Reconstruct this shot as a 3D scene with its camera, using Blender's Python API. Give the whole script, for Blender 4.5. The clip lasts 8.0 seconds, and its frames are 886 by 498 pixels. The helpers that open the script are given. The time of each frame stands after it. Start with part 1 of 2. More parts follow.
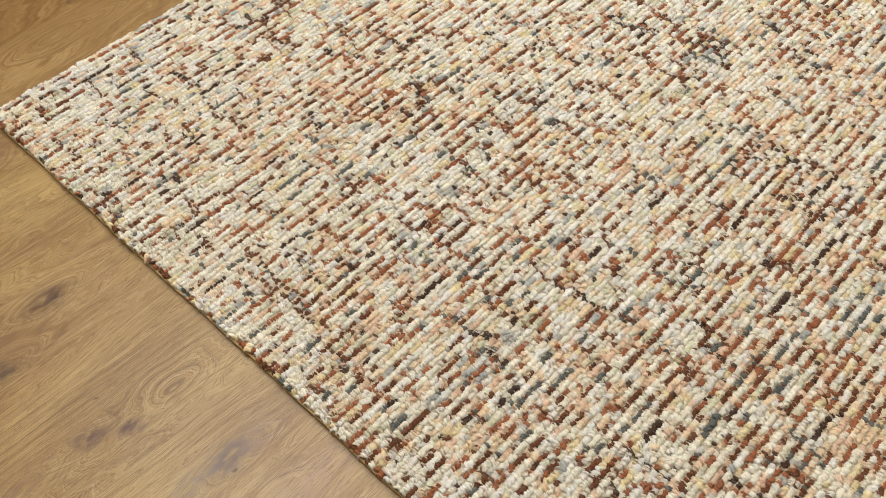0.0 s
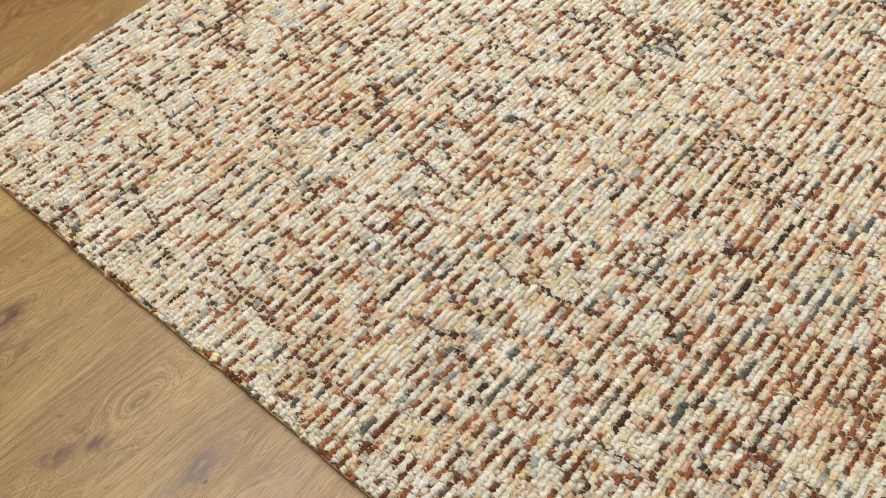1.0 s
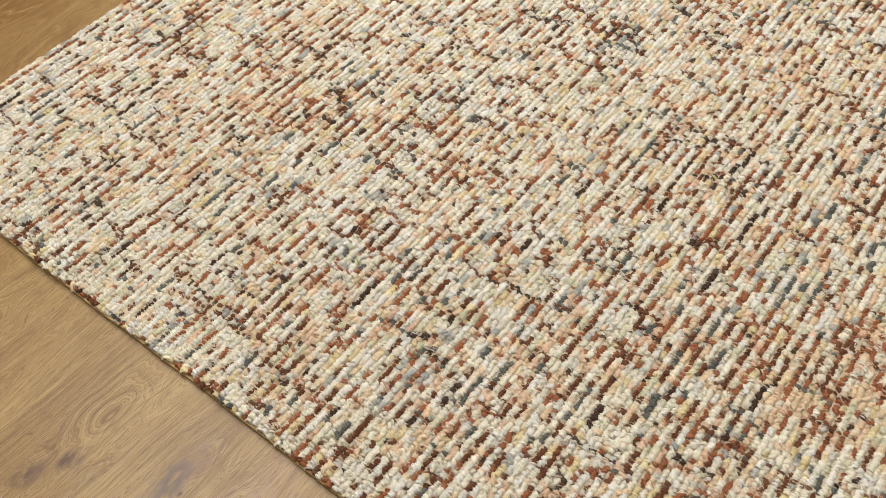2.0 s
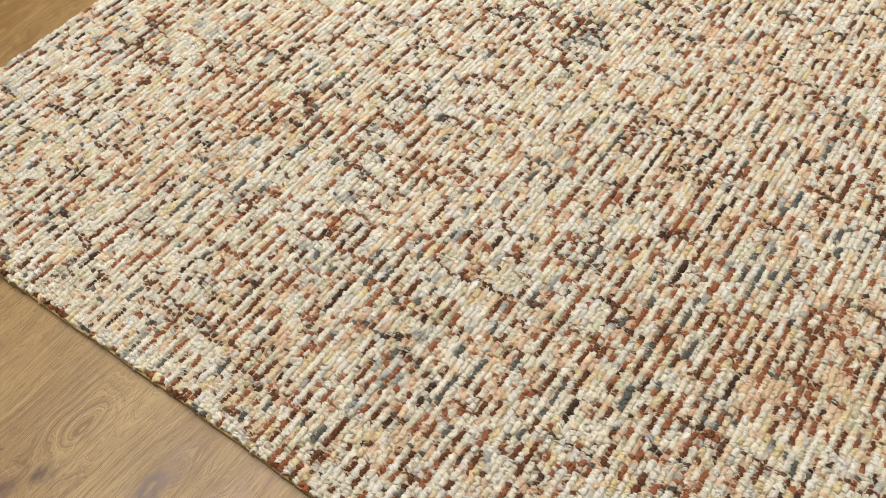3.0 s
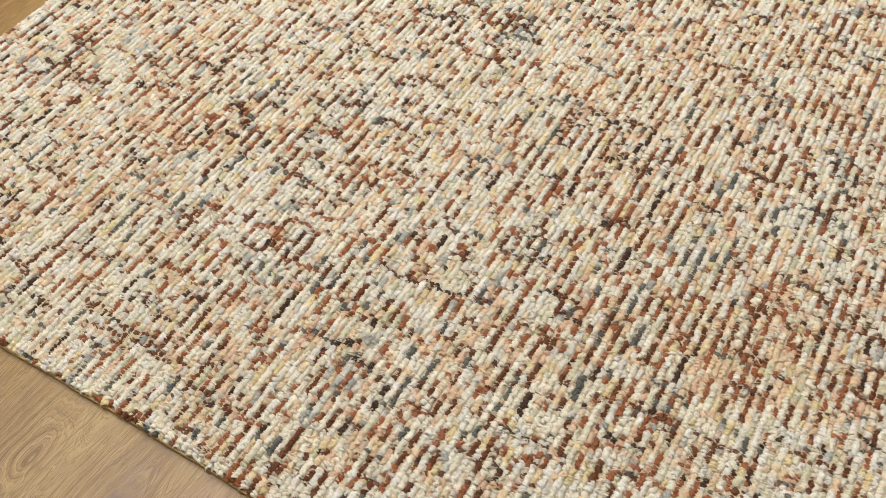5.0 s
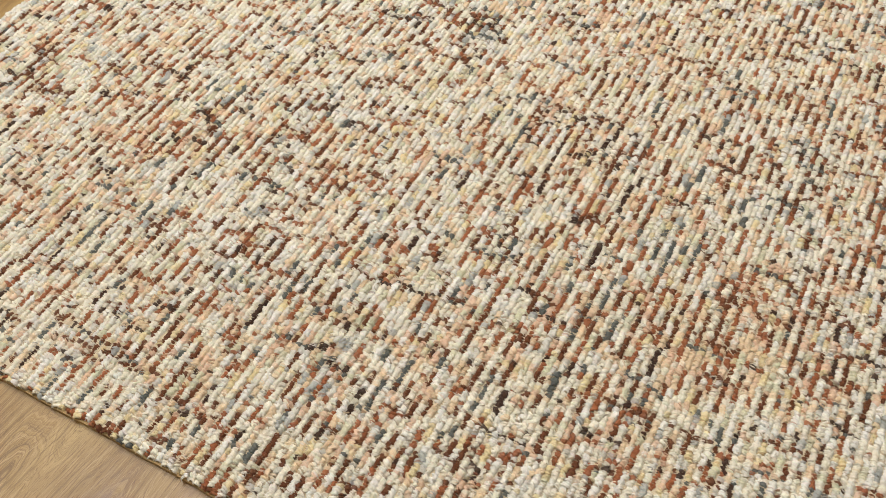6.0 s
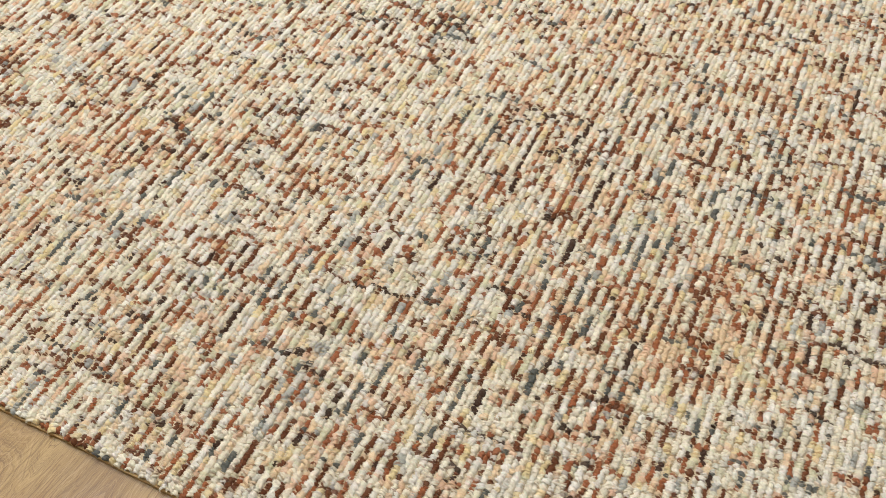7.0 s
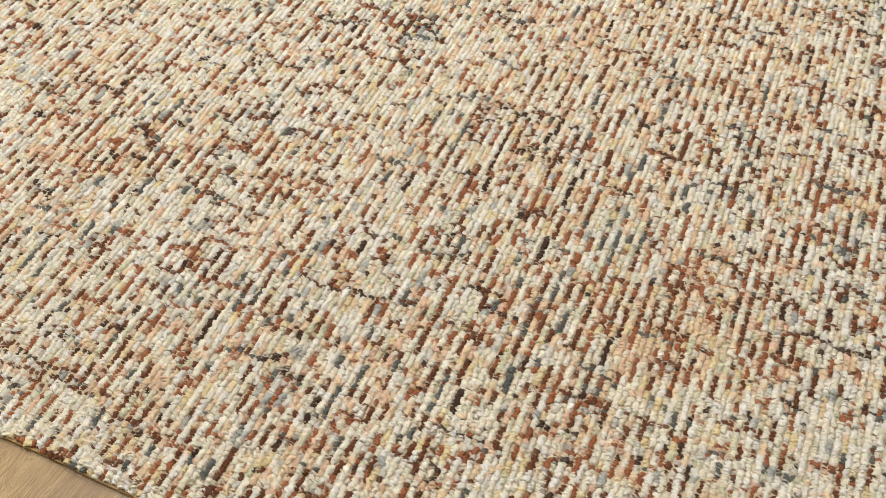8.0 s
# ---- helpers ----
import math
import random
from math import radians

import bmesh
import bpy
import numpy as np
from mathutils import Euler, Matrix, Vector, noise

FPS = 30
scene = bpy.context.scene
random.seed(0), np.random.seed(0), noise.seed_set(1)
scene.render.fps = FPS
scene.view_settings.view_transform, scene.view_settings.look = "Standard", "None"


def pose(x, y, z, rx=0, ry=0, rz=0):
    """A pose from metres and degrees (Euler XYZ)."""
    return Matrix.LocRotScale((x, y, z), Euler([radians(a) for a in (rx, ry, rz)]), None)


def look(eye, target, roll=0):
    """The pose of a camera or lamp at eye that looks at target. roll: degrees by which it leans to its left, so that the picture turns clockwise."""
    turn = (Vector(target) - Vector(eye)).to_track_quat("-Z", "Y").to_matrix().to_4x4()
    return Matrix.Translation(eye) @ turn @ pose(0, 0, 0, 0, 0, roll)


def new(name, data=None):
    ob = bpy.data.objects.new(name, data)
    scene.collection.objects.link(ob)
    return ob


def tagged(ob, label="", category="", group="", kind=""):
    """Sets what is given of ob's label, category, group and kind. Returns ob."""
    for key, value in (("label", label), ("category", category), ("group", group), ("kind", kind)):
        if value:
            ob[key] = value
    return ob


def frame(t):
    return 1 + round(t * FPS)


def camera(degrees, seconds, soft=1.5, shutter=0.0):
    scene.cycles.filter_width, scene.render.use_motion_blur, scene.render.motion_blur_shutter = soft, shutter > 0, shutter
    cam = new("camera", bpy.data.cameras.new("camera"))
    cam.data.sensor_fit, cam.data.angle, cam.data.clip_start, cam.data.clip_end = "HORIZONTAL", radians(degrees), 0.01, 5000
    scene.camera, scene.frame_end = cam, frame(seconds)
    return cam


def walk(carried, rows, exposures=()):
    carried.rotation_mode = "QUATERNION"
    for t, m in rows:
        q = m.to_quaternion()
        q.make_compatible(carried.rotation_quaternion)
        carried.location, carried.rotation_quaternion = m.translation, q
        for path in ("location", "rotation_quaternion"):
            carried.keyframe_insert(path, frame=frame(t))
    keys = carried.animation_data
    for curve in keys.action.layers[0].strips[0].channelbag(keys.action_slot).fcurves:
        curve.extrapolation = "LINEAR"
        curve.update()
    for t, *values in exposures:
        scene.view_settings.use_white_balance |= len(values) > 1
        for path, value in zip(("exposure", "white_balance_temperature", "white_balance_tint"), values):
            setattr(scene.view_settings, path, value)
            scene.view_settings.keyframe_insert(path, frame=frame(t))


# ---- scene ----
cam = camera(50.5, 8.0, soft=0.7)
PATH = [
    (0, (0.782, -0.185, 0.663), (-0.031, 0.705, -0.932), 0.8),
    (0.5, (0.784, -0.183, 0.664), (-0.005, 0.729, -0.932), 0.8),
    (1, (0.785, -0.182, 0.663), (0.022, 0.753, -0.931), 1.0),
    (1.5, (0.787, -0.181, 0.663), (0.045, 0.775, -0.93), 1.0),
    (3, (0.791, -0.179, 0.661), (0.114, 0.829, -0.928), 1.3),
    (3.5, (0.793, -0.177, 0.662), (0.136, 0.844, -0.927), 1.3),
    (4, (0.794, -0.177, 0.661), (0.158, 0.861, -0.926), 1.4),
    (4.5, (0.794, -0.177, 0.662), (0.182, 0.875, -0.925), 1.5),
    (6, (0.798, -0.175, 0.662), (0.254, 0.917, -0.923), 1.8),
    (6.5, (0.8, -0.174, 0.662), (0.276, 0.929, -0.922), 1.7),
    (7, (0.801, -0.174, 0.661), (0.299, 0.942, -0.92), 1.8),
    (7.5, (0.802, -0.174, 0.662), (0.322, 0.953, -0.92), 1.9),
    (8, (0.803, -0.172, 0.663), (0.345, 0.962, -0.92), 2.0),
]
walk(cam, [(t, look(eye, target, roll)) for t, eye, target, roll in PATH])

# ---- light ----
world = bpy.data.worlds.new("room_air")
world.use_nodes = True
world.node_tree.nodes["Background"].inputs[0].default_value = (0.9, 0.93, 1.0, 1)
world.node_tree.nodes["Background"].inputs[1].default_value = 0.1
scene.world = world
scene.view_settings.exposure = 0.0


def area_lamp(name, place, aim, size_x, size_y, watts, colour):
    """A ceiling fitting, as a rectangle of light."""
    data = bpy.data.lights.new(name, "AREA")
    data.shape, data.size, data.size_y, data.energy, data.color = "RECTANGLE", size_x, size_y, watts, colour
    lamp = new(name, data)
    lamp.matrix_world = look(place, aim)
    return lamp


area_lamp("ceiling_lamp", (-0.4, 1.5, 2.55), (0.3, 0.5, 0), 1.8, 1.2, 94, (1.0, 0.955, 0.895))
area_lamp("ceiling_lamp", (1.7, 0.6, 2.55), (0.6, 0.3, 0), 1.6, 1.0, 18, (1.0, 0.955, 0.895))
area_lamp("ceiling_lamp", (-0.40, 0.30, 2.55), (0.4, 0.1, 0), 0.6, 0.7, 46, (0.90, 0.95, 1.0))


# ---- materials ----
def srgb(r, g, b):
    """Linear colour of an everyday 0-255 colour."""
    return tuple(c / 12.92 if c <= 0.04045 else ((c + 0.055) / 1.055) ** 2.4 for c in (r / 255, g / 255, b / 255))


class Nodes:
    """Short hand for building a node material."""

    def __init__(self, name):
        self.material = bpy.data.materials.new(name)
        self.material.use_nodes = True
        self.tree = self.material.node_tree
        self.shader = self.tree.nodes["Principled BSDF"]

    def feed(self, socket, value):
        if isinstance(value, bpy.types.NodeSocket):
            self.tree.links.new(value, socket)
        elif value is not None:
            socket.default_value = value

    def add(self, kind, out=0, inputs=(), **settings):
        node = self.tree.nodes.new(kind)
        for key, value in settings.items():
            setattr(node, key, value)
        for key, value in dict(inputs).items():
            self.feed(node.inputs[key], value)
        return node.outputs[out]

    def math(self, operation, a, b=None, c=None):
        node = self.tree.nodes.new("ShaderNodeMath")
        node.operation = operation
        for socket, value in zip(node.inputs, (a, b, c)):
            self.feed(socket, value)
        return node.outputs[0]

    def mix(self, factor, a, b, blend="MIX"):
        node = self.tree.nodes.new("ShaderNodeMix")
        node.data_type, node.blend_type = "RGBA", blend
        for socket, value in zip((node.inputs[0], node.inputs[6], node.inputs[7]), (factor, a, b)):
            self.feed(socket, (*value, 1) if isinstance(value, tuple) and len(value) == 3 else value)
        return node.outputs[2]

    def ramp(self, factor, low, high, out_low=0.0, out_high=1.0):
        return self.add("ShaderNodeMapRange", 0, {0: factor, 1: low, 2: high, 3: out_low, 4: out_high}, interpolation_type="SMOOTHSTEP")

    def noise(self, vector, scale, detail=2.0, rough=0.5, warp=0.0):
        return self.add("ShaderNodeTexNoise", 0, {"Vector": vector, "Scale": scale, "Detail": detail, "Roughness": rough, "Distortion": warp})

    def stretched(self, vector, sx, sy, sz=1.0):
        return self.add("ShaderNodeVectorMath", 0, {0: vector, 1: (sx, sy, sz)}, operation="MULTIPLY")

    def bump(self, height, strength, distance, normal=None):
        return self.add("ShaderNodeBump", 0, {"Height": height, "Strength": strength, "Distance": distance, "Normal": normal})


def wool():
    """Space-dyed wool: the dye of each strand, with felted fibres, paler tips and shade painted into the grooves
    between.
    """
    n = Nodes("loop_wool")
    dye = n.add("ShaderNodeAttribute", 0, attribute_name="dye")
    ply = n.add("ShaderNodeAttribute", 1, attribute_name="ply")
    where = n.add("ShaderNodeTexCoord", 3)
    around = n.add("ShaderNodeSeparateXYZ", 0, {0: ply})
    along, chance = around.node.outputs[1], around.node.outputs[2]
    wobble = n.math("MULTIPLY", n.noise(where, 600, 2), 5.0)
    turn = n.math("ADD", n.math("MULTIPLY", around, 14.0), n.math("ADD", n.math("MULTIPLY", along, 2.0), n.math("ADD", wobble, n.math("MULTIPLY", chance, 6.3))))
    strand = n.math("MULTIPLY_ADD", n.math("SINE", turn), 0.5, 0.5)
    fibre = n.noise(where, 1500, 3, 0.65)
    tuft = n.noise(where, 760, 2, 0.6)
    # grooves between strands are darkened in the colour, standing in for shade
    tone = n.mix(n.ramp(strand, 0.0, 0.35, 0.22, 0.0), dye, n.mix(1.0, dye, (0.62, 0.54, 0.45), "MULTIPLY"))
    tone = n.mix(n.ramp(tuft, 0.50, 0.72, 0.0, 0.28), tone, n.mix(1.0, dye, (0.72, 0.64, 0.55), "MULTIPLY"))
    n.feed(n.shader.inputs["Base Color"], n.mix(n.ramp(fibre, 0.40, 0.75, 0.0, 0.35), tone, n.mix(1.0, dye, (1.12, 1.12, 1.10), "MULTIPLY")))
    n.feed(n.shader.inputs["Roughness"], 0.95)
    n.feed(n.shader.inputs["Specular IOR Level"], 0.1)
    n.feed(n.shader.inputs["Subsurface Weight"], 0.15)
    n.feed(n.shader.inputs["Subsurface Radius"], (1.0, 0.85, 0.7))
    n.feed(n.shader.inputs["Subsurface Scale"], 0.0014)
    n.feed(n.shader.inputs["Sheen Weight"], 0.10)
    n.feed(n.shader.inputs["Sheen Roughness"], 0.5)
    ridges = n.bump(n.math("ADD", strand, tuft), 0.6, 0.0005)
    n.feed(n.shader.inputs["Normal"], n.bump(fibre, 0.6, 0.0004, ridges))
    return n.material


def jute(name, colour):
    """Coarse woven backing cloth."""
    n = Nodes(name)
    where = n.add("ShaderNodeTexCoord", 3)
    weave_a = n.add("ShaderNodeTexWave", 1, {"Vector": where, "Scale": 180, "Distortion": 2.0, "Detail": 1}, bands_direction="X")
    weave_b = n.add("ShaderNodeTexWave", 1, {"Vector": where, "Scale": 180, "Distortion": 2.0, "Detail": 1}, bands_direction="Y")
    weave = n.math("MULTIPLY", weave_a, weave_b)
    blotch = n.ramp(n.noise(where, 60, 4), 0.3, 0.7)
    dark = tuple(c * 0.55 for c in colour)
    n.feed(n.shader.inputs["Base Color"], n.mix(blotch, n.mix(weave, dark, colour), n.mix(0.4, colour, dark)))
    n.feed(n.shader.inputs["Roughness"], 0.9)
    n.feed(n.shader.inputs["Normal"], n.bump(weave, 0.6, 0.0006))
    return n.material


def oak():
    """Printed oak floor covering: grain as level lines of a slow field that swells round each knot."""
    n = Nodes("oak_floor")
    where = n.add("ShaderNodeTexCoord", 3)
    apart = n.add("ShaderNodeSeparateXYZ", 0, {0: where})
    x, y = apart, apart.node.outputs[1]

    drift = n.add("ShaderNodeTexNoise", 1, {"Vector": n.stretched(where, 60, 26), "Scale": 1.0, "Detail": 2.0})
    drift = n.stretched(n.add("ShaderNodeVectorMath", 0, {0: drift, 1: (-0.5, -0.5, -0.5)}, operation="ADD"), 0.011, 0.026, 0)
    bent = n.add("ShaderNodeVectorMath", 0, {0: where, 1: drift}, operation="ADD")

    def swell(kx, ky, wide, long):
        """1 at a knot, falling to 0 round it; longer along the grain, with a crooked outline."""
        far = n.add("ShaderNodeVectorMath", 1, {0: n.stretched(n.add("ShaderNodeVectorMath", 0, {0: bent, 1: (-kx, -ky, 0.01)}, operation="ADD"), 1 / wide, 1 / long, 0)}, operation="LENGTH")
        return n.math("EXPONENT", n.math("MULTIPLY", n.math("MULTIPLY", far, far), -1.0))

    slow = n.noise(n.stretched(where, 8.0, 1.3), 1.0, 2, 0.5)
    ripple = n.noise(n.stretched(where, 48, 9), 1.0, 3, 0.55)
    field = n.math("ADD", n.math("MULTIPLY", x, 2.2), n.math("MULTIPLY", slow, 0.85))
    field = n.math("ADD", field, n.math("MULTIPLY", ripple, 0.08))
    for kx, ky, wide, long, high in KNOTS:
        field = n.math("ADD", field, n.math("MULTIPLY", swell(kx, ky, wide, long), high))

    def grain(across, along, detail):
        """Streaks that follow the level lines of the field."""
        return n.noise(n.add("ShaderNodeCombineXYZ", 0, {0: n.math("MULTIPLY", field, across), 1: n.math("MULTIPLY", y, along)}), 1.0, detail, 0.6)

    rings = n.math("MULTIPLY_ADD", n.math("SINE", n.math("MULTIPLY", field, 118.0)), 0.5, 0.5)
    pores = n.noise(n.stretched(where, 1300, 70), 1.0, 2, 0.6)
    cloud = n.noise(n.stretched(where, 14, 5), 1.0, 3, 0.55)
    broad, lines, fine = grain(22, 3.0, 2), grain(130, 6.0, 4), grain(560, 16.0, 3)
    hair = n.noise(n.stretched(n.add("ShaderNodeVectorMath", 0, {0: where, 1: n.add("ShaderNodeCombineXYZ", 0, {0: n.math("MULTIPLY", field, 0.06)})}, operation="ADD"), 1350, 22), 1.0, 3, 0.65)
    fade = n.math("MAXIMUM", n.ramp(n.noise(n.stretched(where, 26, 7), 1.0, 2), 0.38, 0.66, 0.0, 0.9), n.math("MULTIPLY", swell(0.366, -0.055, 0.03, 0.05), 1.5))

    tone = n.mix(n.ramp(cloud, 0.34, 0.68), srgb(142, 110, 62), srgb(170, 140, 86))
    tone = n.mix(n.ramp(broad, 0.48, 0.70, 0.0, 0.45), tone, srgb(130, 96, 52))
    line = n.math("MULTIPLY", n.math("MULTIPLY", n.ramp(rings, 0.65, 1.0), fade), 0.34)
    tone = n.mix(line, tone, srgb(88, 62, 36))
    glint = n.math("MULTIPLY", n.math("MULTIPLY", n.ramp(rings, 0.0, 0.12, 1.0, 0.0), fade), 0.30)
    tone = n.mix(glint, tone, srgb(196, 165, 114))
    tone = n.mix(n.ramp(lines, 0.52, 0.68, 0.0, 0.50), tone, srgb(104, 74, 42))
    tone = n.mix(n.ramp(lines, 0.32, 0.47, 0.30, 0.0), tone, srgb(190, 158, 106))
    tone = n.mix(n.ramp(fine, 0.52, 0.66, 0.0, 0.55), tone, srgb(100, 72, 42))
    tone = n.mix(n.ramp(fine, 0.32, 0.46, 0.36, 0.0), tone, srgb(198, 168, 118))
    tone = n.mix(n.ramp(hair, 0.53, 0.66, 0.0, 0.42), tone, srgb(98, 72, 38))
    tone = n.mix(n.ramp(hair, 0.34, 0.47, 0.38, 0.0), tone, srgb(200, 172, 118))
    tone = n.mix(n.ramp(pores, 0.55, 0.68, 0.0, 0.55), tone, srgb(92, 66, 38))
    for (kx, ky, wide, long, strength), colour in STAINS_SHEEN_TONES:
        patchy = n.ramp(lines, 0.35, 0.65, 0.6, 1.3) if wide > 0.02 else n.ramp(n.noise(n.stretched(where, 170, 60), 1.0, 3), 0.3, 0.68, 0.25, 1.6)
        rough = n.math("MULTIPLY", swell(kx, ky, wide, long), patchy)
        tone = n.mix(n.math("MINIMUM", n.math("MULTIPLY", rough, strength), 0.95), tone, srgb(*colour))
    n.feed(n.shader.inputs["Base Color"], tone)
    n.feed(n.shader.inputs["Roughness"], n.ramp(pores, 0.3, 0.75, 0.32, 0.47))
    n.feed(n.shader.inputs["Specular IOR Level"], 0.34)
    n.feed(n.shader.inputs["Normal"], n.bump(n.math("ADD", pores, n.math("MULTIPLY", fine, 0.6)), 0.22, 0.0006))
    return n.material


# knots in the oak print: place, half-width, half-length, swell
KNOTS = [(0.374, -0.062, 0.014, 0.030, 0.10), (0.374, -0.046, 0.026, 0.060, 0.12), (0.360, -0.136, 0.008, 0.018, 0.16), (0.382, -0.111, 0.005, 0.014, 0.10), (0.458, -0.066, 0.010, 0.022, 0.17),
         (0.264, -0.145, 0.010, 0.022, 0.26), (0.230, -0.085, 0.010, 0.026, 0.22), (0.048, -0.026, 0.014, 0.024, 0.22), (-0.062, 0.112, 0.016, 0.060, 0.22),
         (0.362, -0.186, 0.014, 0.030, 0.20), (0.157, -0.059, 0.006, 0.012, 0.08)]
# marks on the floor; the three widest only make a broad area darker brown
STAINS_SHEEN_TONES = [((0.235, -0.125, 0.050, 0.090, 0.45), (116, 84, 50)), ((0.030, -0.030, 0.035, 0.060, 0.45), (112, 82, 50)), ((-0.14, 0.14, 0.13, 0.20, 0.85), (114, 78, 33)), ((0.365, -0.134, 0.007, 0.011, 0.95), (92, 64, 44)), ((0.369, -0.127, 0.004, 0.010, 0.7), (104, 76, 54)), ((0.381, -0.109, 0.004, 0.008, 0.95), (86, 60, 40)),
          # pale grey and mauve entries, x 0.455 to 0.520: reflected sheen painted round a knot
          ((0.388, -0.103, 0.004, 0.009, 0.7), (102, 76, 58)), ((0.455, -0.082, 0.012, 0.045, 0.55), (120, 104, 90)), ((0.458, -0.066, 0.008, 0.014, 0.75), (96, 80, 68)), ((0.461, -0.050, 0.010, 0.022, 0.4), (134, 104, 86)),
          ((0.264, -0.145, 0.007, 0.012, 0.95), (80, 58, 38)), ((0.228, -0.082, 0.009, 0.022, 0.9), (94, 66, 38)), ((0.232, -0.074, 0.0025, 0.006, 1.0), (62, 42, 30)),
          ((0.046, -0.030, 0.013, 0.024, 0.6), (120, 86, 64)), ((0.157, -0.059, 0.0018, 0.0028, 0.9), (84, 58, 28)), ((0.340, -0.110, 0.0012, 0.002, 1.0), (58, 40, 24)),
          ((0.362, -0.190, 0.012, 0.026, 0.5), (124, 92, 66)), ((-0.100, 0.155, 0.004, 0.005, 0.8), (84, 58, 30)), ((0.520, -0.040, 0.020, 0.050, 0.35), (150, 118, 100)),
          ((0.468, -0.070, 0.0013, 0.0026, 0.9), (92, 62, 52))]


def paint(name, colour):
    """Rolled wall paint."""
    n = Nodes(name)
    where = n.add("ShaderNodeTexCoord", 3)
    n.feed(n.shader.inputs["Base Color"], n.mix(n.noise(where, 3, 3), colour, tuple(c * 0.94 for c in colour)))
    n.feed(n.shader.inputs["Roughness"], 0.85)
    n.feed(n.shader.inputs["Normal"], n.bump(n.noise(where, 400, 2), 0.15, 0.001))
    return n.material


WOOL = wool()
CLOTH = jute("jute_backing", srgb(168, 132, 84))
FELT = jute("felted_base", srgb(222, 204, 172))
TAPE = jute("edge_tape", srgb(206, 172, 118))
OAK = oak()
WALL = paint("wall_paint", (0.78, 0.76, 0.72))
CEILING = paint("ceiling_paint", (0.82, 0.82, 0.80))

FLOOR_Z = -0.010


# ---- room ----
def box_mesh(low, high, bevel=0.0):
    bm = bmesh.new()
    bmesh.ops.create_cube(bm, size=1, matrix=Matrix.Translation([(a + b) / 2 for a, b in zip(low, high)]) @ Matrix.Diagonal([b - a for a, b in zip(low, high)] + [1]))
    if bevel:
        bmesh.ops.bevel(bm, geom=bm.edges[:], offset=bevel, segments=3, profile=0.5, affect="EDGES")
    return bm


def part(name, bm, material, parent=None, label=""):
    """Links a bmesh as one mesh object under a thing or a part."""
    data = bpy.data.meshes.new(name)
    bm.to_mesh(data)
    bm.free()
    data.materials.append(material)
    ob = new(name, data)
    ob.parent = parent
    return tagged(ob, label)


X0, X1, Y0, Y1, TOP = -2.6, 3.4, -2.4, 3.6, 2.6
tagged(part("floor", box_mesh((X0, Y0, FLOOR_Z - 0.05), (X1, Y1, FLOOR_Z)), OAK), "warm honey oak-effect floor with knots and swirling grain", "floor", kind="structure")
tagged(part("ceiling", box_mesh((X0, Y0, TOP), (X1, Y1, TOP + 0.1)), CEILING), "plain white painted ceiling closing the room", "ceiling", kind="structure")
for name, low, high in (("wall_west", (X0 - 0.1, Y0 - 0.1, FLOOR_Z - 0.05), (X0, Y1 + 0.1, TOP + 0.1)), ("wall_east", (X1, Y0 - 0.1, FLOOR_Z - 0.05), (X1 + 0.1, Y1 + 0.1, TOP + 0.1)),
                        ("wall_south", (X0, Y0 - 0.1, FLOOR_Z - 0.05), (X1, Y0, TOP + 0.1)), ("wall_north", (X0, Y1, FLOOR_Z - 0.05), (X1, Y1 + 0.1, TOP + 0.1))):
    tagged(part(name, box_mesh(low, high), WALL), "plain off-white painted wall closing the room", "wall", kind="structure")

# ---- rug ----
WIDE, LONG = 1.20, 1.70          # across the rows, along them
ROW, STITCH = 0.0053, 0.0034     # pitch of the rows and of the loops in a row
rows_n, loops_n = int(WIDE / ROW), int(LONG / STITCH)
dice = np.random.default_rng(7)

# dyes of the yarn
DYES = np.array([srgb(*c) for c in ((230, 223, 203), (230, 226, 215), (227, 202, 168), (223, 205, 160), (212, 208, 196), (220, 188, 160),
                                    (156, 98, 66), (110, 68, 45), (72, 53, 43), (100, 102, 97), (172, 173, 167), (211, 207, 178))])
CREAM, WHITE, PEACH, STRAW, MIST, PINK, RUST, BROWN, UMBER, SLATE, BLUE, SAGE = range(12)


def smooth_field(cell_x, cell_y):
    """Soft random field over all loops, about 0 on average, with blots of that many rows by loops."""
    nx, ny = int(rows_n / cell_x) + 3, int(loops_n / cell_y) + 3
    grid = dice.normal(size=(nx, ny))
    u, v = np.arange(rows_n) / cell_x, np.arange(loops_n) / cell_y
    i, j = u.astype(int), v.astype(int)
    fu, fv = (u - i)[:, None], (v - j)[None, :]
    fu, fv = fu * fu * (3 - 2 * fu), fv * fv * (3 - 2 * fv)
    return ((1 - fu) * (1 - fv) * grid[np.ix_(i, j)] + fu * (1 - fv) * grid[np.ix_(i + 1, j)]
            + (1 - fu) * fv * grid[np.ix_(i, j + 1)] + fu * fv * grid[np.ix_(i + 1, j + 1)])


warmth = 0.55 * smooth_field(11, 19) + 0.45 * smooth_field(4, 9)
coolness = 0.6 * smooth_field(8, 14) + 0.4 * smooth_field(3, 7)
depth = 0.6 * smooth_field(14, 14) + 0.4 * smooth_field(5, 7)
grid_x = (np.arange(rows_n)[:, None] + 0.5) * ROW
grid_y = (np.arange(loops_n)[None, :] + 0.5) * STITCH
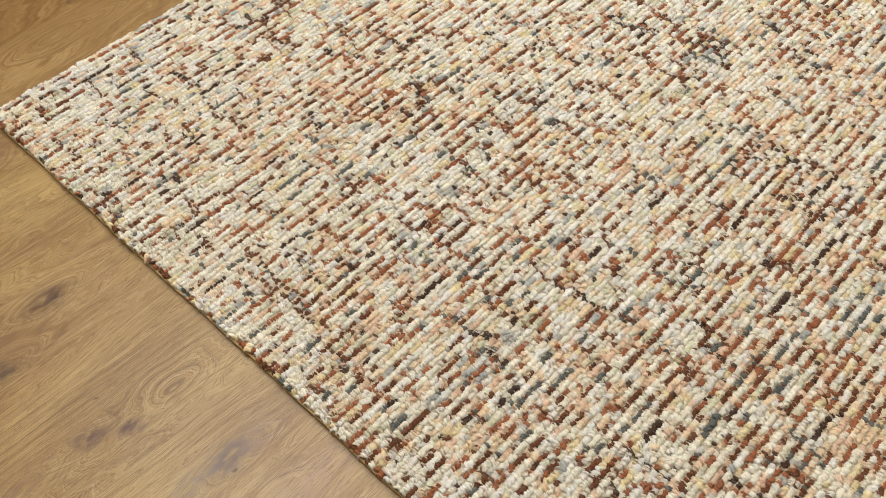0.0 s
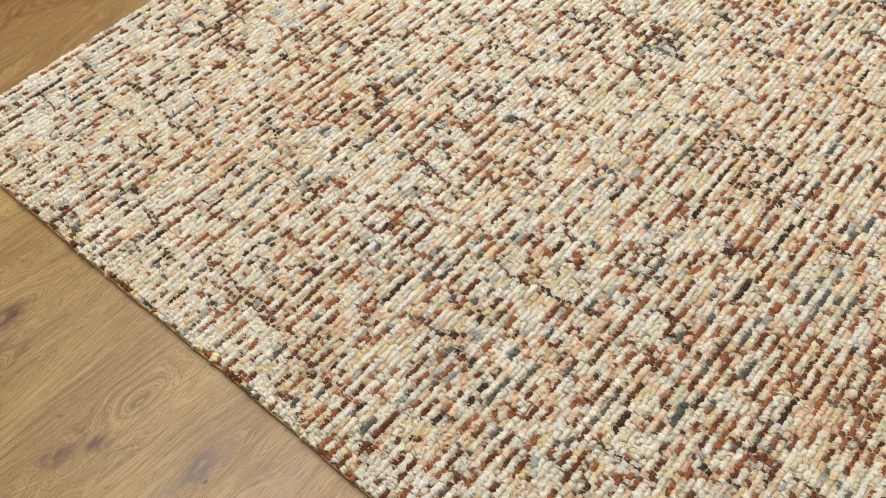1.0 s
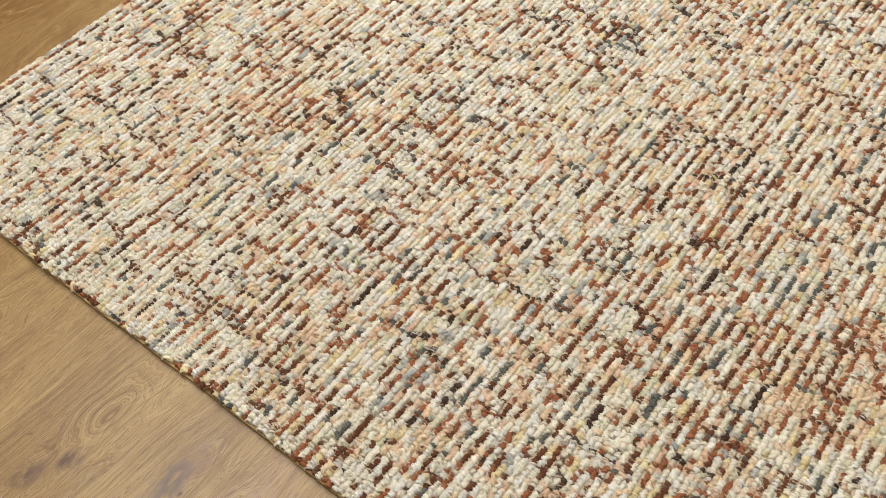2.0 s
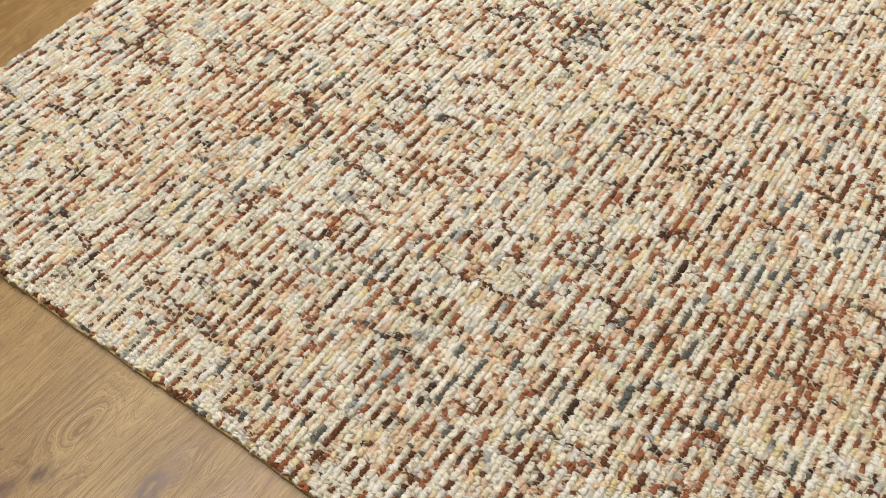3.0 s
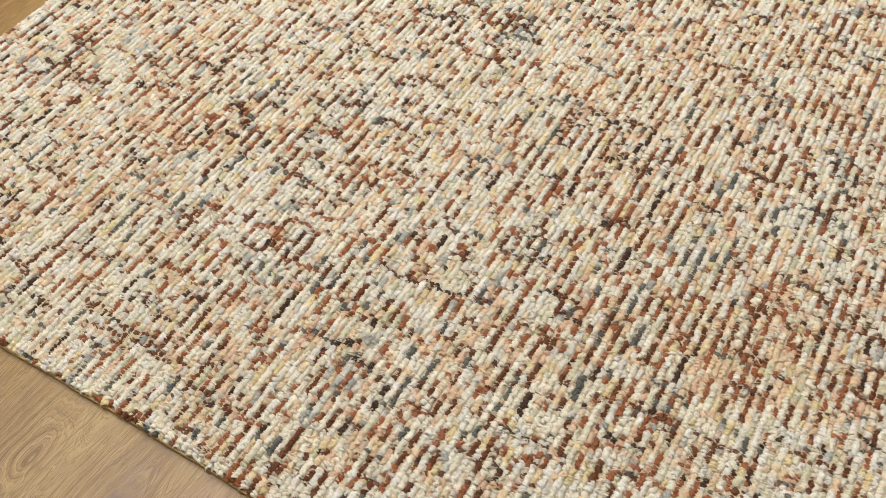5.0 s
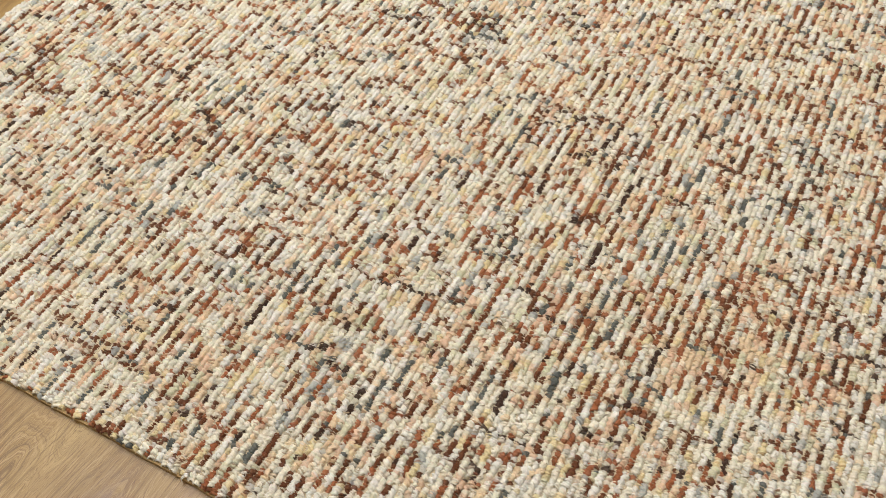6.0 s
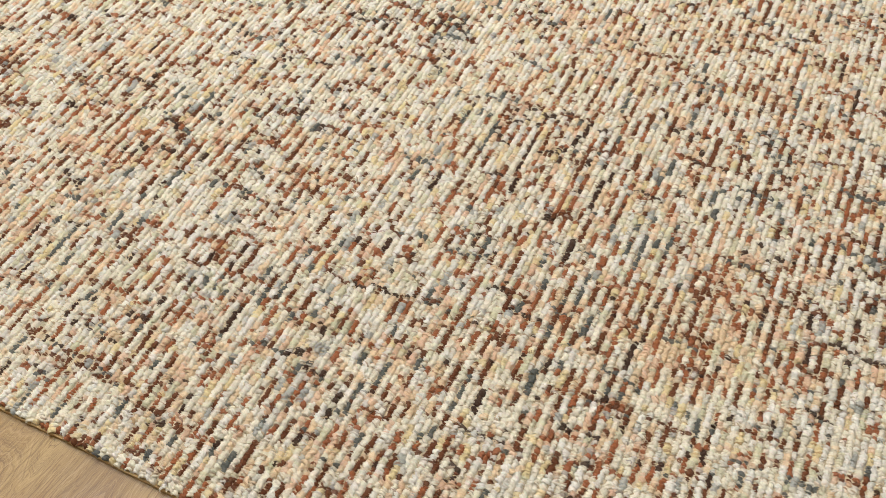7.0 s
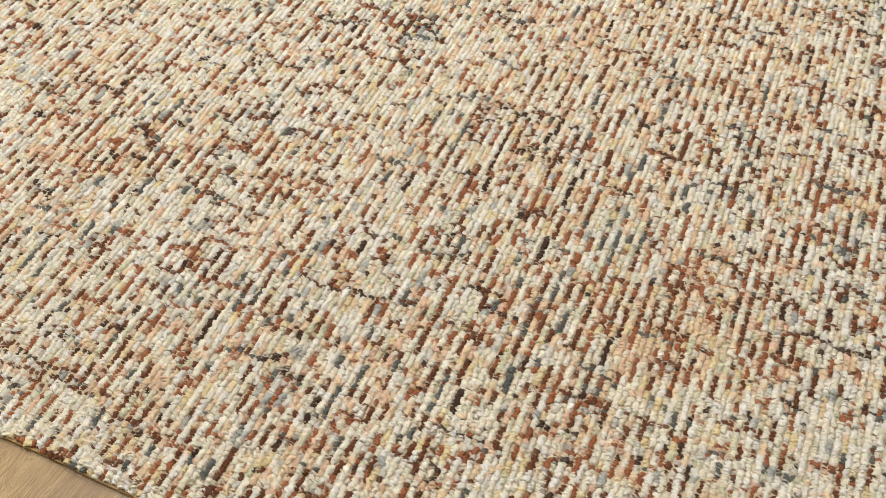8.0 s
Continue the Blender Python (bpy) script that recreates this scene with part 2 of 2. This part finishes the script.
# broad zones of the dye: x, y, radius, more warm, more dark
for zx, zy, zr, warm, dark in ((0.77, 0.28, 0.10, 1.0, 1.0), (0.25, 0.29, 0.06, 0.7, 0.8), (0.52, 0.15, 0.05, 0.4, -0.1), (0.61, 0.46, 0.07, 0.4, 0.9), (0.36, 0.21, 0.07, -0.5, -0.5),
                               (0.38, 0.53, 0.09, -0.6, -0.5), (0.37, 0.03, 0.05, -0.9, -0.7), (0.62, 0.25, 0.04, -0.3, -0.8), (0.87, 0.34, 0.07, 0.8, 0.8), (0.80, 0.62, 0.12, 0.3, 0.8), (0.99, 0.30, 0.06, -0.9, -0.6)):
    near = np.exp(-((grid_x - zx) ** 2 + (grid_y - zy) ** 2) / zr ** 2)
    warmth, depth = warmth + 1.3 * warm * near, depth + 1.3 * dark * near
for zx, zy, zr, cool in ((0.44, 0.46, 0.05, 1.0), (0.59, 0.14, 0.04, 1.2), (0.69, 0.24, 0.03, 0.9), (0.06, 0.13, 0.06, 0.5), (0.55, 0.44, 0.05, 0.8)):
    coolness = coolness + cool * np.exp(-((grid_x - zx) ** 2 + (grid_y - zy) ** 2) / zr ** 2)

dye = np.zeros((rows_n, loops_n), int)
for i in range(rows_n):
    j = 0
    while j < loops_n:
        w, c, d = warmth[i, j], coolness[i, j], depth[i, j]
        odds = np.array([6.0, 2.8 * math.exp(-0.4 * w), 1.9 * math.exp(0.9 * w), 0.9 * math.exp(0.3 * w), 0.7 * math.exp(0.8 * c), 1.1 * math.exp(0.9 * w),
                         1.15 * math.exp(0.6 * w + 0.4 * d), 1.02 * math.exp(0.2 * w + 0.65 * d), 0.20 * math.exp(0.65 * d), 0.24 * math.exp(0.3 * d + 0.8 * c), 0.30 * math.exp(0.9 * c), 0.7])
        # pale yarn and many-coloured yarn lie in turn
        odds[RUST:BLUE] *= 3.7 if i % 2 else 0.10
        odds[PEACH:RUST] *= 1.3 if i % 2 else 0.6
        pick = dice.choice(12, p=odds / odds.sum())
        run = 1 + dice.poisson(1.4 if pick >= RUST else 1.2)
        dye[i, j:j + run] = pick
        j += run
# stitches that stand out, by colour: x, y, length in units of 8 mm
UMBER_DASHES = [(0.122, 0.163, 3), (0.649, 0.656, 3), (0.603, 0.437, 3), (0.645, 0.463, 5), (0.455, 0.131, 3), (0.768, 0.246, 4), (0.786, 0.193, 1), (0.628, 0.083, 1), (0.680, 0.096, 2), (0.686, 0.328, 4), (0.276, 0.036, 1), (0.317, 0.011, 3), (0.843, 0.355, 1), (0.536, 0.269, 2), (0.253, 0.043, 3), (0.120, 0.195, 3)]
BROWN_DASHES = [(0.226, 0.278, 4), (0.374, 0.424, 3), (0.397, 0.513, 2), (0.502, 0.423, 2), (0.467, 0.349, 3), (0.567, 0.683, 3), (0.688, 0.745, 2), (0.602, 0.577, 2), (0.606, 0.524, 5), (0.661, 0.572, 4), (0.678, 0.531, 2), (0.243, 0.090, 3), (0.239, 0.069, 3), (0.215, 0.048, 3), (0.258, 0.125, 2), (0.469, 0.263, 3), (0.478, 0.202, 2), (0.583, 0.297, 2), (0.593, 0.204, 2), (0.601, 0.217, 1), (0.677, 0.406, 4), (0.707, 0.462, 3), (0.534, 0.037, 4), (0.554, 0.071, 3), (0.648, 0.169, 2), (0.667, 0.158, 4), (0.571, 0.019, 3), (0.703, 0.176, 3), (0.724, 0.296, 2), (0.771, 0.503, 5), (0.754, 0.228, 1), (0.732, 0.184, 2)]
RUST_DASHES = [(0.233, 0.280, 4), (0.228, 0.251, 2), (0.259, 0.236, 1), (0.304, 0.232, 3), (0.018, 0.228, 1), (0.043, 0.212, 2), (0.155, 0.287, 2), (0.155, 0.259, 1), (0.416, 0.520, 2), (0.534, 0.409, 2), (0.486, 0.364, 4), (0.567, 0.507, 4), (0.333, 0.067, 2), (0.356, 0.101, 2), (0.483, 0.153, 3), (0.456, 0.234, 1), (0.420, 0.236, 1), (0.781, 0.399, 2), (0.714, 0.336, 2), (0.677, 0.265, 4), (0.677, 0.168, 2), (0.629, 0.100, 2), (0.647, 0.109, 1), (0.741, 0.188, 2), (0.785, 0.167, 2), (0.875, 0.296, 1), (0.796, 0.244, 1)]
SLATE_DASHES = [(0.150, 0.158, 4), (0.289, 0.352, 3), (0.176, 0.189, 1), (0.603, 0.664, 3), (0.667, 0.532, 3), (0.738, 0.544, 2), (0.727, 0.627, 2), (0.314, 0.041, 2), (0.301, 0.183, 3), (0.403, 0.086, 3), (0.290, 0.130, 2), (0.736, 0.469, 3), (0.792, 0.437, 5), (0.593, 0.146, 3), (0.580, 0.111, 1), (0.583, 0.127, 2), (0.647, 0.117, 2), (0.711, 0.199, 2), (0.724, 0.264, 2), (0.815, 0.233, 2), (0.526, 0.029, 2), (0.734, 0.360, 2)]
MORE_UMBER = [(0.612, 0.414, 5), (0.649, 0.463, 2), (0.462, 0.136, 3), (0.615, 0.385, 2.5), (0.692, 0.395, 5), (0.681, 0.158, 3), (0.904, 0.355, 2.3), (0.907, 0.321, 2), (0.693, 0.100, 1.4)]
MORE_BROWN = [(0.312, 0.229, 3), (0.480, 0.261, 4), (0.620, 0.329, 1.4), (0.559, 0.406, 3.4), (0.656, 0.172, 2.8), (0.698, 0.354, 4), (0.646, 0.518, 4), (0.784, 0.287, 3), (0.498, 0.068, 1.4), (0.769, 0.297, 3.3), (0.942, 0.292, 3), (0.819, 0.241, 2.3), (0.724, 0.146, 2.4), (0.754, 0.133, 2.5), (0.993, 0.230, 2.5), (0.666, 0.122, 2.5), (0.514, 0.182, 3), (0.411, 0.087, 3.6)]
MORE_SLATE = [(0.660, 0.124, 1.4), (0.733, 0.264, 3), (0.592, 0.115, 1.4), (0.602, 0.143, 3), (0.750, 0.361, 4), (0.791, 0.450, 2.5), (0.714, 0.187, 3.4)]


def stitch_dashes():
    """Lays the dashes that stand out into the rows, with pale yarn beside them."""
    for spots, colour, shift in ((RUST_DASHES, RUST, 0.007), (BROWN_DASHES, BROWN, 0.007), (UMBER_DASHES, UMBER, 0.007), (SLATE_DASHES, SLATE, 0.007),
                                 (MORE_BROWN, BROWN, 0), (MORE_UMBER, UMBER, 0), (MORE_SLATE, SLATE, 0)):
        for sx, sy, n in spots:
            i, j, n = int((sx + shift) / ROW), int(sy / STITCH), round(n * 0.008 / STITCH)
            dye[i, j:j + n] = colour
            for side in (i - 1, i + 1):
                dye[side, j:j + n] = np.where(dye[side, j:j + n] >= RUST, CREAM, dye[side, j:j + n])


# the first loops along the front edge are often dark
for i in range(rows_n):
    if dice.random() < 0.38:
        dye[i, 0] = dice.choice((RUST, BROWN, UMBER, SLATE, STRAW), p=(0.35, 0.2, 0.1, 0.15, 0.2))
# long thin lines of dark yarn along a row
for k in range(420):
    i, j, n = 2 * dice.integers(0, rows_n // 2) + 1, dice.integers(0, loops_n - 18), dice.integers(4, 15)
    keep = dice.random(n) < 0.75
    dye[i, j:j + n][keep] = dice.choice((RUST, BROWN, UMBER, SLATE), p=(0.40, 0.35, 0.10, 0.15))

# dark-coloured loops that step across neighbouring rows: x, y, rows
CROSS_MARKS = [(0.336, 0.461, 2), (0.520, 0.226, 3), (0.580, 0.446, 3), (0.615, 0.182, 2), (0.522, 0.629, 4), (0.438, 0.270, 3), (0.281, 0.317, 4), (0.104, 0.128, 4), (0.387, 0.110, 3), (0.562, 0.234, 4), (0.598, 0.233, 4), (0.648, 0.270, 2), (0.765, 0.497, 2), (0.401, 0.265, 4), (0.453, 0.301, 2), (0.161, 0.155, 4), (0.625, 0.508, 4), (0.637, 0.722, 3), (0.428, 0.510, 5), (0.548, 0.645, 2)]
MORE_CROSS_MARKS = [(0.591, 0.449, 3), (0.536, 0.231, 3), (0.645, 0.453, 2), (0.602, 0.236, 3), (0.893, 0.369, 5), (0.853, 0.597, 3), (0.646, 0.472, 3), (0.602, 0.496, 5), (0.924, 0.278, 6), (0.940, 0.587, 6), (0.671, 0.277, 4), (0.341, 0.462, 3), (0.370, 0.542, 5), (0.462, 0.511, 6), (0.477, 0.575, 5)]


# single dark loops, anywhere
speck = dice.random(dye.shape) < 0.018
dye[speck] = dice.choice((RUST, BROWN, UMBER, SLATE), size=int(speck.sum()), p=(0.36, 0.34, 0.12, 0.18))


def mark_across(i, j, n, colour, gaps):
    for m in range(n):
        if dice.random() > gaps:
            dye[i + m, j:j + 1 + (dice.random() < 0.2)] = colour
        j = min(max(j + dice.integers(-1, 2) * (dice.random() < 0.4), 0), loops_n - 3)


for k in range(1700):
    mark_across(dice.integers(0, rows_n - 9), dice.integers(2, loops_n - 3), dice.integers(2, 9), dice.choice((RUST, BROWN, UMBER, SLATE, PINK), p=(0.30, 0.34, 0.16, 0.10, 0.10)), 0.2)
stitch_dashes()
for tx, ty, n in CROSS_MARKS + MORE_CROSS_MARKS:
    mark_across(int(tx / ROW) - n // 2, int(ty / STITCH), n + 1, dice.choice((BROWN, UMBER)), 0.25)

low_dye = np.isin(dye, (RUST, BROWN, UMBER, SLATE))
lift = np.where(low_dye, -0.0003, 0.0) + np.where(dye == WHITE, 0.0002, 0.0) + 0.00022 * smooth_field(2, 5) + 0.0003 * smooth_field(20, 47)
stagger = STITCH * dice.random(rows_n)
# the colour of a loop runs a little into the next along the row
hue = DYES[dye] * (1 + 0.06 * dice.normal(size=(rows_n, loops_n, 1)))
run_on = np.where(low_dye, 0.03, 0.13)[:, 1:-1, None]
hue[:, 1:-1] = (1 - 2 * run_on) * hue[:, 1:-1] + run_on * (hue[:, :-2] + hue[:, 2:])
edge_wave = 0.0006 * np.sin(np.arange(rows_n) * 0.10) + 0.0004 * np.sin(np.arange(rows_n) * 0.41 + 1)


def strip_faces(rings, columns):
    a = (np.arange(rings - 1)[:, None] * columns + np.arange(columns - 1)[None, :]).ravel()
    return np.stack([a, a + columns, a + columns + 1, a + 1], 1)


def loops_mesh(name, i, j, rings, columns, plies, longer=1.0):
    """Plump loops that arch across their row, close behind one another, one for each row i and stitch j, as one mesh."""
    n = len(i)
    shape = (n, 1, 1, 1)
    phi = np.linspace(-1.7, 1.7, rings)[None, None, :, None]
    psi = np.linspace(-1.9, 1.9, columns)[None, None, None, :]
    low = low_dye[i, j].reshape(shape)
    front, side = (j == 0).reshape(shape), (i == 0).reshape(shape)
    thin = (i % 2).reshape(shape)
    bulk = 1.20 + 0.08 * dice.normal(size=shape) - 0.09 * low - 0.11 * thin
    if plies == 3:
        yarn = 0.00092 * bulk * (1 + 0.12 * dice.normal(size=(n, 3, 1, 1)))
        off_y = np.array([-0.00105, 0.0, 0.00105]).reshape(1, 3, 1, 1) * bulk + 0.0003 * dice.normal(size=(n, 3, 1, 1)) + 0.0005 * dice.normal(size=(n, 3, 1, 1)) * phi
    else:
        yarn = 0.0018 * bulk * np.ones((n, 1, 1, 1))
        off_y = 0 * phi
    reach = yarn * np.cos(psi)
    wide = 0.00215 * bulk * (1 + 0.10 * dice.normal(size=shape))
    px = (wide + reach) * np.sin(phi)
    py = longer * (yarn * 1.08 * np.sin(psi) + off_y)
    pz = (0.0029 + reach) * np.cos(phi) + 0.00020 * dice.normal(size=(n, plies, 1, 1))
    px = px + 0.12 * dice.normal(size=shape) * pz
    py = py + 0.16 * dice.normal(size=shape) * pz
    spin = 0.30 * dice.normal(size=shape)
    cs, sn = np.cos(spin), np.sin(spin)
    ii, jj = i.reshape(shape), j.reshape(shape)
    x = (ii + 0.5) * ROW + 0.0005 * np.sin(jj * 0.07 + ii * 1.7) + 0.0005 * dice.normal(size=shape) + px * cs - py * sn - 0.0004 * side
    y = edge_wave[i].reshape(shape) + (jj + 0.5) * STITCH + stagger[i].reshape(shape) * np.minimum(jj, 5) / 5 + 0.0004 * dice.normal(size=shape) + px * sn + py * cs
    z = -0.0053 + lift[i, j].reshape(shape) - 0.0002 * thin + 0.00020 * dice.normal(size=shape) + pz - 0.0010 * front - 0.0008 * side
    z = np.maximum(z, -0.0088)
    verts = np.stack(np.broadcast_arrays(x, y, z), -1).reshape(-1, 3)
    verts = verts + 0.00026 * dice.normal(size=verts.shape)
    each = rings * columns
    faces = (strip_faces(rings, columns)[None] + (np.arange(n * plies) * each)[:, None, None]).reshape(-1, 4)
    data = bpy.data.meshes.new(name)
    data.vertices.add(len(verts))
    data.vertices.foreach_set("co", verts.astype(np.float32).ravel())
    data.loops.add(faces.size)
    data.loops.foreach_set("vertex_index", faces.astype(np.int32).ravel())
    data.polygons.add(len(faces))
    data.polygons.foreach_set("loop_start", np.arange(0, faces.size, 4, dtype=np.int32))
    data.polygons.foreach_set("use_smooth", np.ones(len(faces), bool))
    # the strands of a loop differ: now and then one is of a neighbouring dye
    mine = np.repeat(hue[i, j][:, None], plies, 1)
    stray = dice.random((n, plies)) < np.where(low_dye[i, j], 0.05, 0.09)[:, None]
    other_i = np.clip(i[:, None] + dice.integers(-3, 4, (n, plies)), 0, rows_n - 1)
    other_j = np.clip(j[:, None] + dice.integers(-4, 5, (n, plies)), 0, loops_n - 1)
    mine = np.where(stray[:, :, None], 0.5 * mine + 0.5 * hue[other_i, other_j], mine)
    mine = np.where((dice.random((n, plies)) < 0.03)[:, :, None], mine * np.array([0.66, 0.58, 0.50]), mine)
    tint = mine * (1 + 0.02 * dice.normal(size=(n, plies, 1))) * (1 + 0.015 * dice.normal(size=(n, plies, 3)))
    tint = np.concatenate([np.clip(tint, 0.01, 0.92), np.ones((n, plies, 1))], 2).reshape(-1, 4)
    layer = data.attributes.new("dye", "FLOAT_COLOR", "POINT")
    layer.data.foreach_set("color", np.repeat(tint, each, 0).astype(np.float32).ravel())
    ply = np.stack(np.broadcast_arrays(psi / 4.6, phi, dice.random((n, plies, 1, 1))), -1)
    layer = data.attributes.new("ply", "FLOAT_VECTOR", "POINT")
    layer.data.foreach_set("vector", ply.astype(np.float32).ravel())
    data.update(calc_edges=True)
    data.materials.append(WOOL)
    return data


rug = tagged(new("rug"), "cream loop-pile wool rug flecked with rust, brown and slate", "rug")
rug.location = (0, 0, FLOOR_Z)


def rug_part(name, data, label="", kind=""):
    ob = new(name, data)
    ob.parent = rug
    ob.location = (0, 0, -FLOOR_Z)
    return tagged(ob, label, kind=kind)


# backing cloth with its wavy front edge, and a narrow tape turned round each side
def strip_prism(name, outline, z0, z1, material, label):
    """A flat sheet with thickness and softened rim, from a closed outline."""
    bm = bmesh.new()
    face = bm.faces.new([bm.verts.new((px, py, z0)) for px, py in outline])
    grown = bmesh.ops.extrude_face_region(bm, geom=[face])
    for v in grown["geom"]:
        if isinstance(v, bmesh.types.BMVert):
            v.co.z = z1
    bmesh.ops.recalc_face_normals(bm, faces=bm.faces[:])
    data = bpy.data.meshes.new(name)
    bm.to_mesh(data)
    bm.free()
    data.materials.append(material)
    return rug_part(name, data, label)


step = range(0, rows_n, 3)
front = [((i + 0.5) * ROW, 0.0001 + edge_wave[i]) for i in step]
END_X, END_Y = rows_n * ROW, loops_n * STITCH
strip_prism("backing", [(-0.0006, front[0][1])] + front + [(END_X + 0.0006, front[-1][1]), (END_X + 0.0006, END_Y + 0.001), (-0.0006, END_Y + 0.001)], FLOOR_Z + 0.0002, -0.0072, CLOTH, "tan woven jute backing cloth")
strip_prism("tuft_base", [(0.003, 0.003), (END_X - 0.003, 0.003), (END_X - 0.003, END_Y - 0.003), (0.003, END_Y - 0.003)], -0.0071, -0.0038, FELT, "cream felted base of the loops")
tape_front = [(-0.0016, front[0][1] - 0.0016)] + [(px, py - 0.0016) for px, py in front] + [(END_X + 0.0016, front[-1][1] - 0.0016)]
strip_prism("edge_tape", tape_front + [(px, py + 0.0008) for px, py in reversed(front)], FLOOR_Z + 0.0003, -0.0064, TAPE, "tan edge tape")
strip_prism("edge_tape", [(-0.0016, 0.0), (-0.0006, 0.0), (-0.0006, END_Y), (-0.0016, END_Y)], FLOOR_Z + 0.0003, -0.0064, TAPE, "tan edge tape")
strip_prism("edge_tape", [(END_X + 0.0006, 0.0), (END_X + 0.0016, 0.0), (END_X + 0.0016, END_Y), (END_X + 0.0006, END_Y)], FLOOR_Z + 0.0003, -0.0064, TAPE, "tan edge tape")
strip_prism("edge_tape", [(-0.0016, END_Y + 0.001), (END_X + 0.0016, END_Y + 0.001), (END_X + 0.0016, END_Y + 0.002), (-0.0016, END_Y + 0.002)], FLOOR_Z + 0.0003, -0.0064, TAPE, "tan edge tape")

# the pile: loops along the front edge one by one, the rest together, plainer at the far end
all_i, all_j = [a.ravel() for a in np.meshgrid(np.arange(rows_n), np.arange(loops_n), indexing="ij")]
at_x, at_y = (all_i + 0.5) * ROW, (all_j + 0.5) * STITCH
near = (at_x < 1.03) & (at_y < np.minimum(0.87, 0.46 + 0.62 * at_x)) & (at_y > 0.5 * (at_x - 0.66))
single = near & (all_j < 2) & (all_i >= 20) & (all_i < 170)
far = ~near & (all_j % 3 == 1)
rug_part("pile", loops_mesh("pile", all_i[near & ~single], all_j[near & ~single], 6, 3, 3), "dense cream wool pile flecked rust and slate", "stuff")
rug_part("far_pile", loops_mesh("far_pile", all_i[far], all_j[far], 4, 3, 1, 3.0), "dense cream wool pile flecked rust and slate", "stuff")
for i, j in zip(all_i[single], all_j[single]):
    rug_part("loop", loops_mesh("loop", np.array([i]), np.array([j]), 7, 4, 3))
